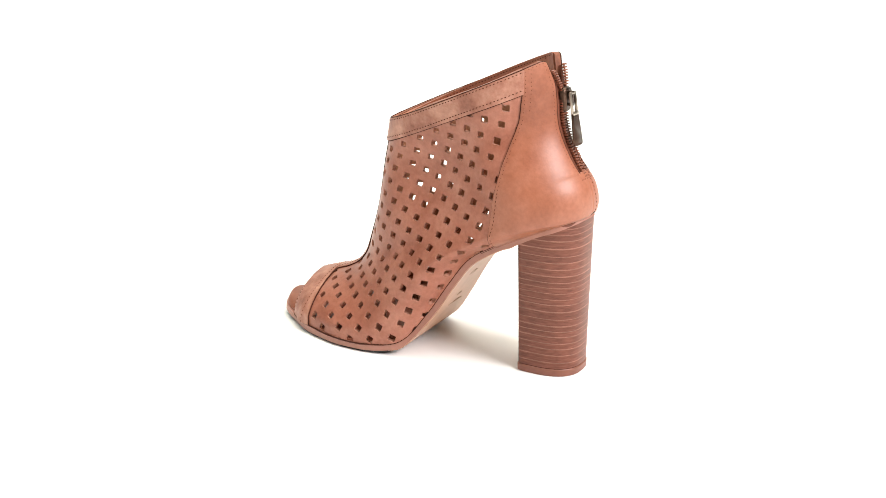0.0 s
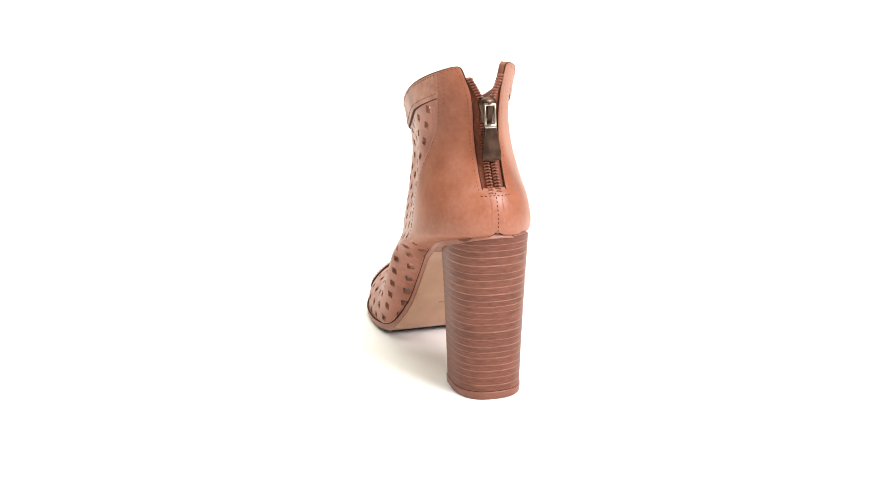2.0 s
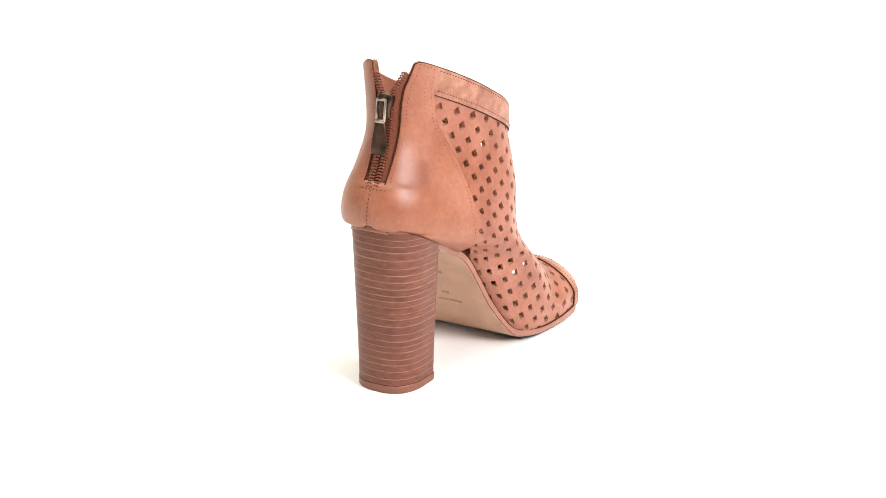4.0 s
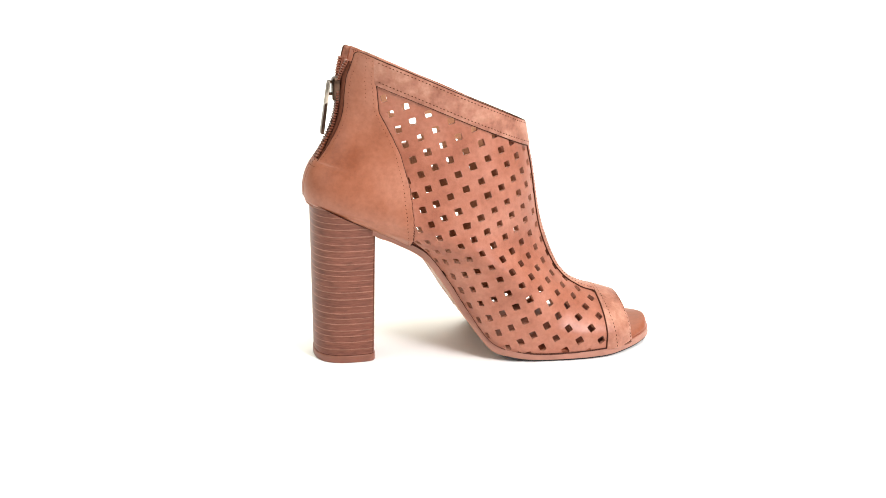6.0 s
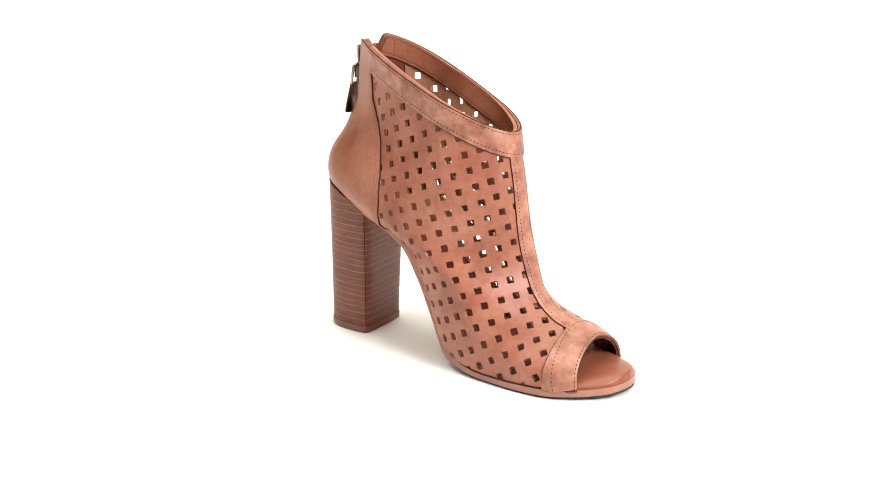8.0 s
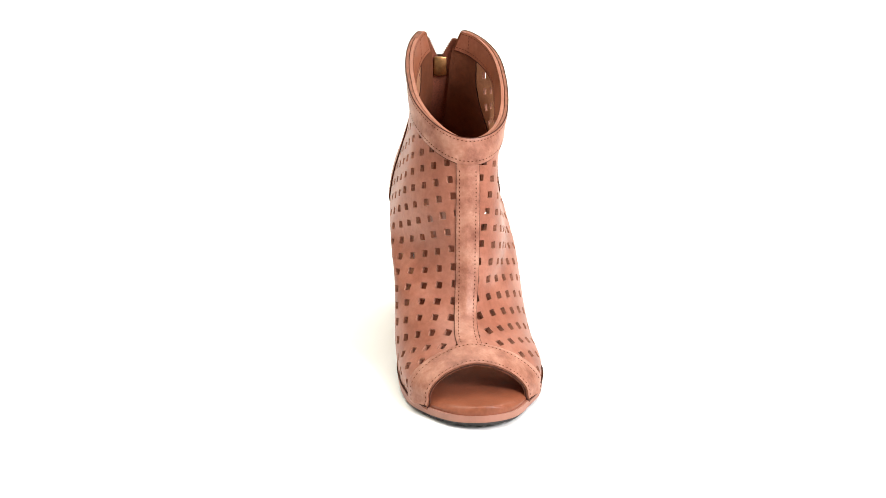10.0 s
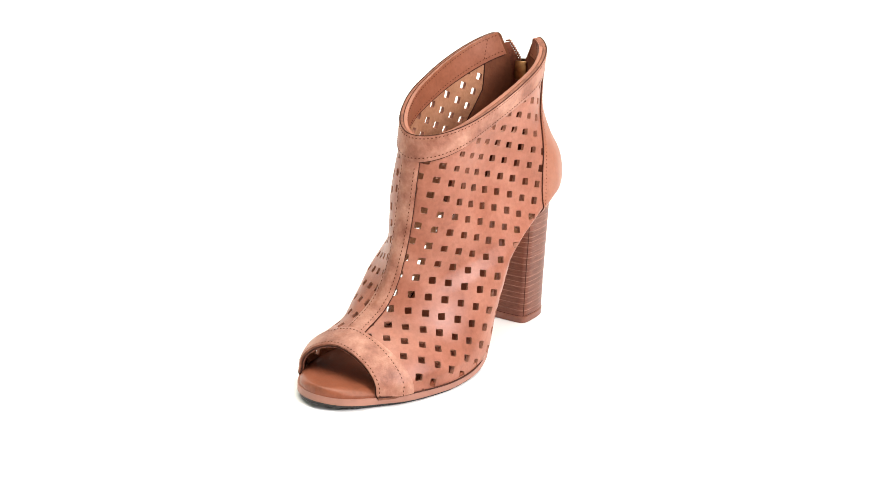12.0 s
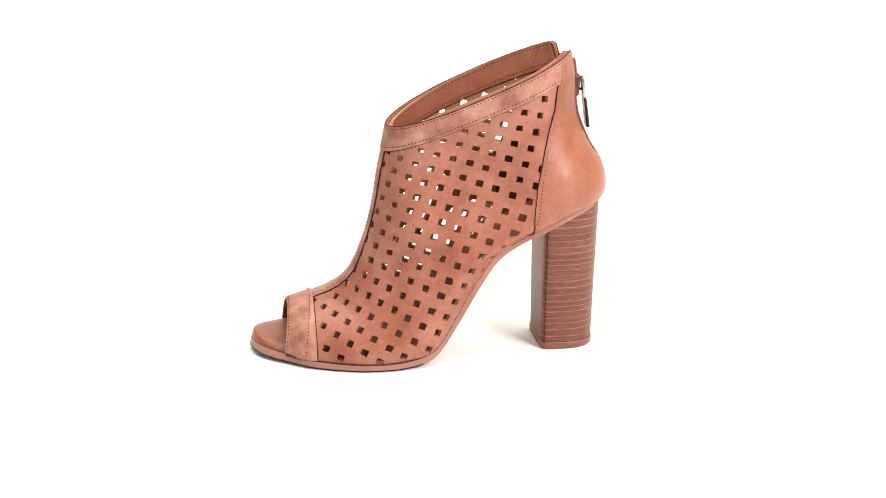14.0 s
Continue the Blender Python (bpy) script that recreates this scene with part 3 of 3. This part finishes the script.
# slider body, bridge and pull
p = back_point(164.0, 0.0)
bm = bmesh.new()
rings = []
for dz, w, x in ((-6.6, 2.2, -2.6), (-6.0, 3.2, -3.4), (-1.0, 3.7, -3.7), (3.0, 4.9, -3.7), (5.2, 5.0, -3.5), (6.6, 4.0, -3.2), (7.2, 2.4, -2.6)):
    ring = [(0.2, -w), (x * 0.7, -w), (x, -w * 0.72), (x, w * 0.72), (x * 0.7, w), (0.2, w)]
    rings.append([bm.verts.new(((p[0] + a) * MM, (p[1] + b) * MM, (p[2] - 1.0 + dz) * MM)) for a, b in ring])
for a, b in zip(rings[:-1], rings[1:]):
    for k in range(6):
        bm.faces.new((a[k], a[(k + 1) % 6], b[(k + 1) % 6], b[k]))
bm.faces.new(rings[0])
bm.faces.new(list(reversed(rings[-1])))
slider = part("slider", bm, BRASS, ZIP, "antique brass zip slider")
bm = bmesh.new()
box_into(bm, pose(*(p * MM + np.array([0.0026, 0, -0.001])), 0, 0, 0), 0.0026, 0.0088, 0.0125, 0.0012)
part("back_plate", bm, PLATE, slider, "worn brass plate inside the zip")
bm = bmesh.new()
for dz in (-0.0035, 0.0035):
    box_into(bm, pose(p[0] * MM - 0.0046, p[1] * MM, p[2] * MM + dz), 0.0034, 0.0026, 0.0016, 0.0004)
box_into(bm, pose(p[0] * MM - 0.0058, p[1] * MM, p[2] * MM), 0.0012, 0.0026, 0.0086, 0.0004)
part("bridge", bm, BRASS, slider)


def zip_pull():
    top = Vector((p[0] - 5.6, p[1], p[2] + 3.2)) * MM
    low = Vector((-80.0, 2.4, 137.5)) * MM
    axis = (low - top).normalized()
    across = Vector((0.05, 1, 0)).normalized()
    out = across.cross(axis).normalized()
    length = (low - top).length
    basis = Matrix((across, axis, out)).transposed().to_4x4()
    basis.translation = top
    bm = bmesh.new()
    rings, t = [], 0.00085
    for f, w in ((0.36, 0.0030), (0.42, 0.0034), (0.60, 0.0042), (0.85, 0.0051), (0.95, 0.0052), (0.99, 0.0045), (1.0, 0.0030)):
        c = top + axis * length * f
        rings.append([bm.verts.new(c + across * a * w + out * b * t) for a, b in ((-1, -0.4), (-0.88, -1), (0.88, -1), (1, -0.4), (1, 0.4), (0.88, 1), (-0.88, 1), (-1, 0.4))])
    for a, b in zip(rings[:-1], rings[1:]):
        for k in range(8):
            bm.faces.new((a[k], a[(k + 1) % 8], b[(k + 1) % 8], b[k]))
    bm.faces.new(rings[0])
    bm.faces.new(list(reversed(rings[-1])))
    pull = part("pull", bm, BRASS, ZIP, "flat dark brass zip pull hanging down")
    bm = bmesh.new()
    for side in (-1, 1):
        box_into(bm, basis @ pose(side * 0.0027, 0.19 * length, 0), 0.0012, 0.40 * length, 0.0017, 0.0004)
    box_into(bm, basis @ pose(0, 0.0, 0), 0.0064, 0.0016, 0.0017, 0.0005)
    box_into(bm, basis @ pose(0, 0.385 * length, 0.0002), 0.0064, 0.0022, 0.0020, 0.0005)
    part("loop", bm, NICKEL, pull, "worn bright metal loop of the pull")
    return pull


zip_pull()

# ---- sole, insole and heel ----
SOLE_X = [-89, -87, -84, -76, -64, -50, -40, -22, -9, 3, 17, 26, 38, 52, 65, 80, 92, 105, 113, 119, 122.4, 124.3, 125.2]
SOLE_W = [3, 8, 12.5, 20, 24, 23.8, 23, 22.5, 24, 27, 34, 37.5, 40, 41, 41, 39, 35.5, 27.8, 22.5, 17, 11.5, 6, 0.5]
SOLE_Z = [100, 99, 97.5, 94, 89.5, 82, 77.5, 66, 48.5, 29, 10.5, 7.0, 5.4, 5, 5, 5.1, 5.4, 6.0, 6.7, 7.3, 7.7, 8, 8.2]


def sole_slab(name, i0, i1, drop0, drop1, grow, mat, parent, label, crown=0.0, cols=13, roundness=0.0, per=4):
    """A shaped layer along the bottom, between two depths below the feather line."""
    t = np.linspace(i0, i1, int((i1 - i0) * per) + 1)
    x, w, z = smooth_curve(SOLE_X, t), np.maximum(smooth_curve(SOLE_W, t) + grow, 0.4), smooth_curve(SOLE_Z, t)
    tx, tz = np.gradient(x), np.gradient(z)
    ln = np.hypot(tx, tz)
    nx, nz = -tz / ln, tx / ln
    ball = 1.1 * np.exp(-((x - 48.0) / 34.0) ** 2)
    across = np.sin(np.linspace(-math.pi / 2, math.pi / 2, cols))
    verts, faces = [], []
    n = len(t)
    for depth, up in ((drop0, 1), (drop1, 0)):
        for i in range(n):
            for a in across:
                d = -depth + (crown * (1 - a * a) if up else 0) - (roundness * a ** 8 if up else 0)
                if up and roundness:
                    d -= roundness * max(0.0, (i - (n - 6)) / 5) ** 2
                verts.append((x[i] + nx[i] * d, centre_y(x[i]) + a * w[i] + (1 + a) * ball[i], z[i] + nz[i] * d - a * arch_twist(x[i])))
    k = n * cols
    for i in range(n - 1):
        for j in range(cols - 1):
            a = i * cols + j
            f = (a, a + cols, a + cols + 1, a + 1)
            faces += [f, tuple(k + q for q in reversed(f))]
        for j in (0, cols - 1):
            a = i * cols + j
            faces.append((a, a + cols, k + a + cols, k + a) if j else (a + cols, a, k + a, k + a + cols))
    for i in (0, n - 1):
        for j in range(cols - 1):
            a = i * cols + j
            faces.append((a, a + 1, k + a + 1, k + a) if i == 0 else (a + 1, a, k + a, k + a + 1))
    ob = mesh_object(name, np.array(verts) * MM, faces, [mat], parent, label, sharp=35)
    bm = bmesh.new()
    bm.from_mesh(ob.data)
    bmesh.ops.recalc_face_normals(bm, faces=bm.faces[:])
    bm.to_mesh(ob.data)
    bm.free()
    return ob


outsole = sole_slab("outsole", 0, 22, -0.2, 3.5, 0.6, SOLE, BOOT, "tan leather-look outsole edge")
sole_slab("shank_cover", 5.0, 10.9, 3.5, 4.0, -0.4, SHANK, outsole, "pale tan cover under the arch")
sole_slab("tread", 10.9, 21.6, 3.5, 5.0, -0.9, TREAD, outsole, "thin black rubber forefoot tread")
sole_slab("insole", 2.0, 21.9, -4.4, 0.4, -1.0, INSOLE, BOOT, "padded brown leather insole showing at the open toe", crown=0.9, roundness=2.6)


# dark bead along the feather edge: the groove's shade put into colour
for side in (1, -1):
    ss = np.linspace(6.0, 16.95, 140)
    P, N = form(ss, np.full(140, 1.0), side), np.tile((0.0, float(side), 0.0), (140, 1))
    P[:, 2] += 0.3
    edge_line(P, N, 0.35, 0.5, outsole, name="sole_groove_shade")


def stamp_bars():
    bm = bmesh.new()
    for t, dy, w, h in ((7.75, 3.0, 9.0, 0.012), (8.6, 2.0, 5.0, 0.008), (8.9, 1.0, 17.0, 0.006)):
        x, z = float(smooth_curve(SOLE_X, t)), float(smooth_curve(SOLE_Z, t))
        x2, z2 = float(smooth_curve(SOLE_X, t + 0.05)), float(smooth_curve(SOLE_Z, t + 0.05))
        ang = math.degrees(math.atan2(z2 - z, x2 - x))
        m = pose((x) * MM, (float(centre_y(x)) + dy) * MM, z * MM, 0, -ang, 0) @ Matrix.Translation((0, 0, -0.00415))
        box_into(bm, m, h * 0.22, w * MM, 0.0003)
    part("stamp", bm, STAMP, outsole, "faint stamped marks", smooth=False)


stamp_bars()


def heel_outline(z, grow=0.0, n=56):
    k = min(max(z / 100.0, 0), 1.1)
    back, front, half = -87.6 - 0.7 * k - grow, -52.8 + 1.2 * k + grow, 19.5 + 4.4 * k ** 1.3 + grow
    mid, cy = front - 13.0, 0.0 + 0.9 * k
    pts = []
    for a in np.linspace(0, 2 * math.pi, n, endpoint=False):
        c, s_ = math.cos(a), math.sin(a)
        e = 2 / 7.0 if c > 0 else 2 / 2.35
        rx = 13.0 if c > 0 else mid - back
        pts.append((mid + math.copysign(abs(c) ** e, c) * rx, cy + math.copysign(abs(s_) ** (2 / 2.6 if c <= 0 else e), s_) * half))
    return pts


def heel_slice(name, z0, z1, grow, mat, parent, label="", bevel=0.0):
    bm = bmesh.new()
    levels = [(z0, grow - bevel), (z0 + bevel, grow), (z1 - bevel, grow), (z1, grow - bevel)] if bevel else [(z0, grow), (z1, grow)]
    rings = [[bm.verts.new((x * MM, y * MM, z * MM)) for x, y in heel_outline(z, g)] for z, g in levels]
    n = len(rings[0])
    for a, b in zip(rings[:-1], rings[1:]):
        for k in range(n):
            bm.faces.new((a[k], a[(k + 1) % n], b[(k + 1) % n], b[k]))
    bm.faces.new(list(reversed(rings[0])))
    bm.faces.new(rings[-1])
    # trimmed to the slope of the heel seat
    if z1 > 74:
        cut = bmesh.ops.bisect_plane(bm, geom=bm.verts[:] + bm.edges[:] + bm.faces[:], plane_co=(-0.050, 0, 0.0812), plane_no=(0.43, 0, 0.9), clear_outer=True)
        edges = [e for e in cut["geom_cut"] if isinstance(e, bmesh.types.BMEdge)]
        if edges:
            bmesh.ops.edgeloop_fill(bm, edges=edges)
    if not bm.faces:
        bm.free()
        return None
    return part(name, bm, mat, parent, label)


HEEL = new("heel")
HEEL.parent = BOOT
tagged(HEEL, label="high block heel of stacked brown leather-look layers")
heel_slice("heel_tip", 0.0, 4.6, 0.45, LIFT, HEEL, "reddish brown rubber heel tip", bevel=0.5)
heel_slice("heel_line", 4.6, 5.0, -0.1, EDGE, HEEL)
z = 5.0
heel_rng = random.Random(11)
while z < 101:
    step, line = heel_rng.uniform(2.7, 4.2), heel_rng.uniform(0.35, 0.75)
    heel_slice("heel_layer", z, z + step, 0.0, STACK, HEEL)
    heel_slice("heel_line", z + step, z + step + line, 0.04, SEAM, HEEL)
    z += step + line
for side in (-1, 1):
    corner = lambda q: [c for c in heel_outline(q) if c[1] * side > 0]
    P = np.array([max(corner(q), key=lambda c: c[0] + side * c[1]) + (q,) for q in np.linspace(5.0, 79.0, 20)])
    edge_line(P, np.tile((0.7, 0.7 * side, 0.0), (20, 1)), -0.1, 0.3, HEEL, name="heel_corner")


# ---- what moves: the boot turns on its stand ----
def motions():
    rows = [(0.5 * k, pose(0, 0, 0, 0, 0, 152.2 - 23.055 * 0.5 * k)) for k in range(29)]
    walk(BOOT, rows)


motions()
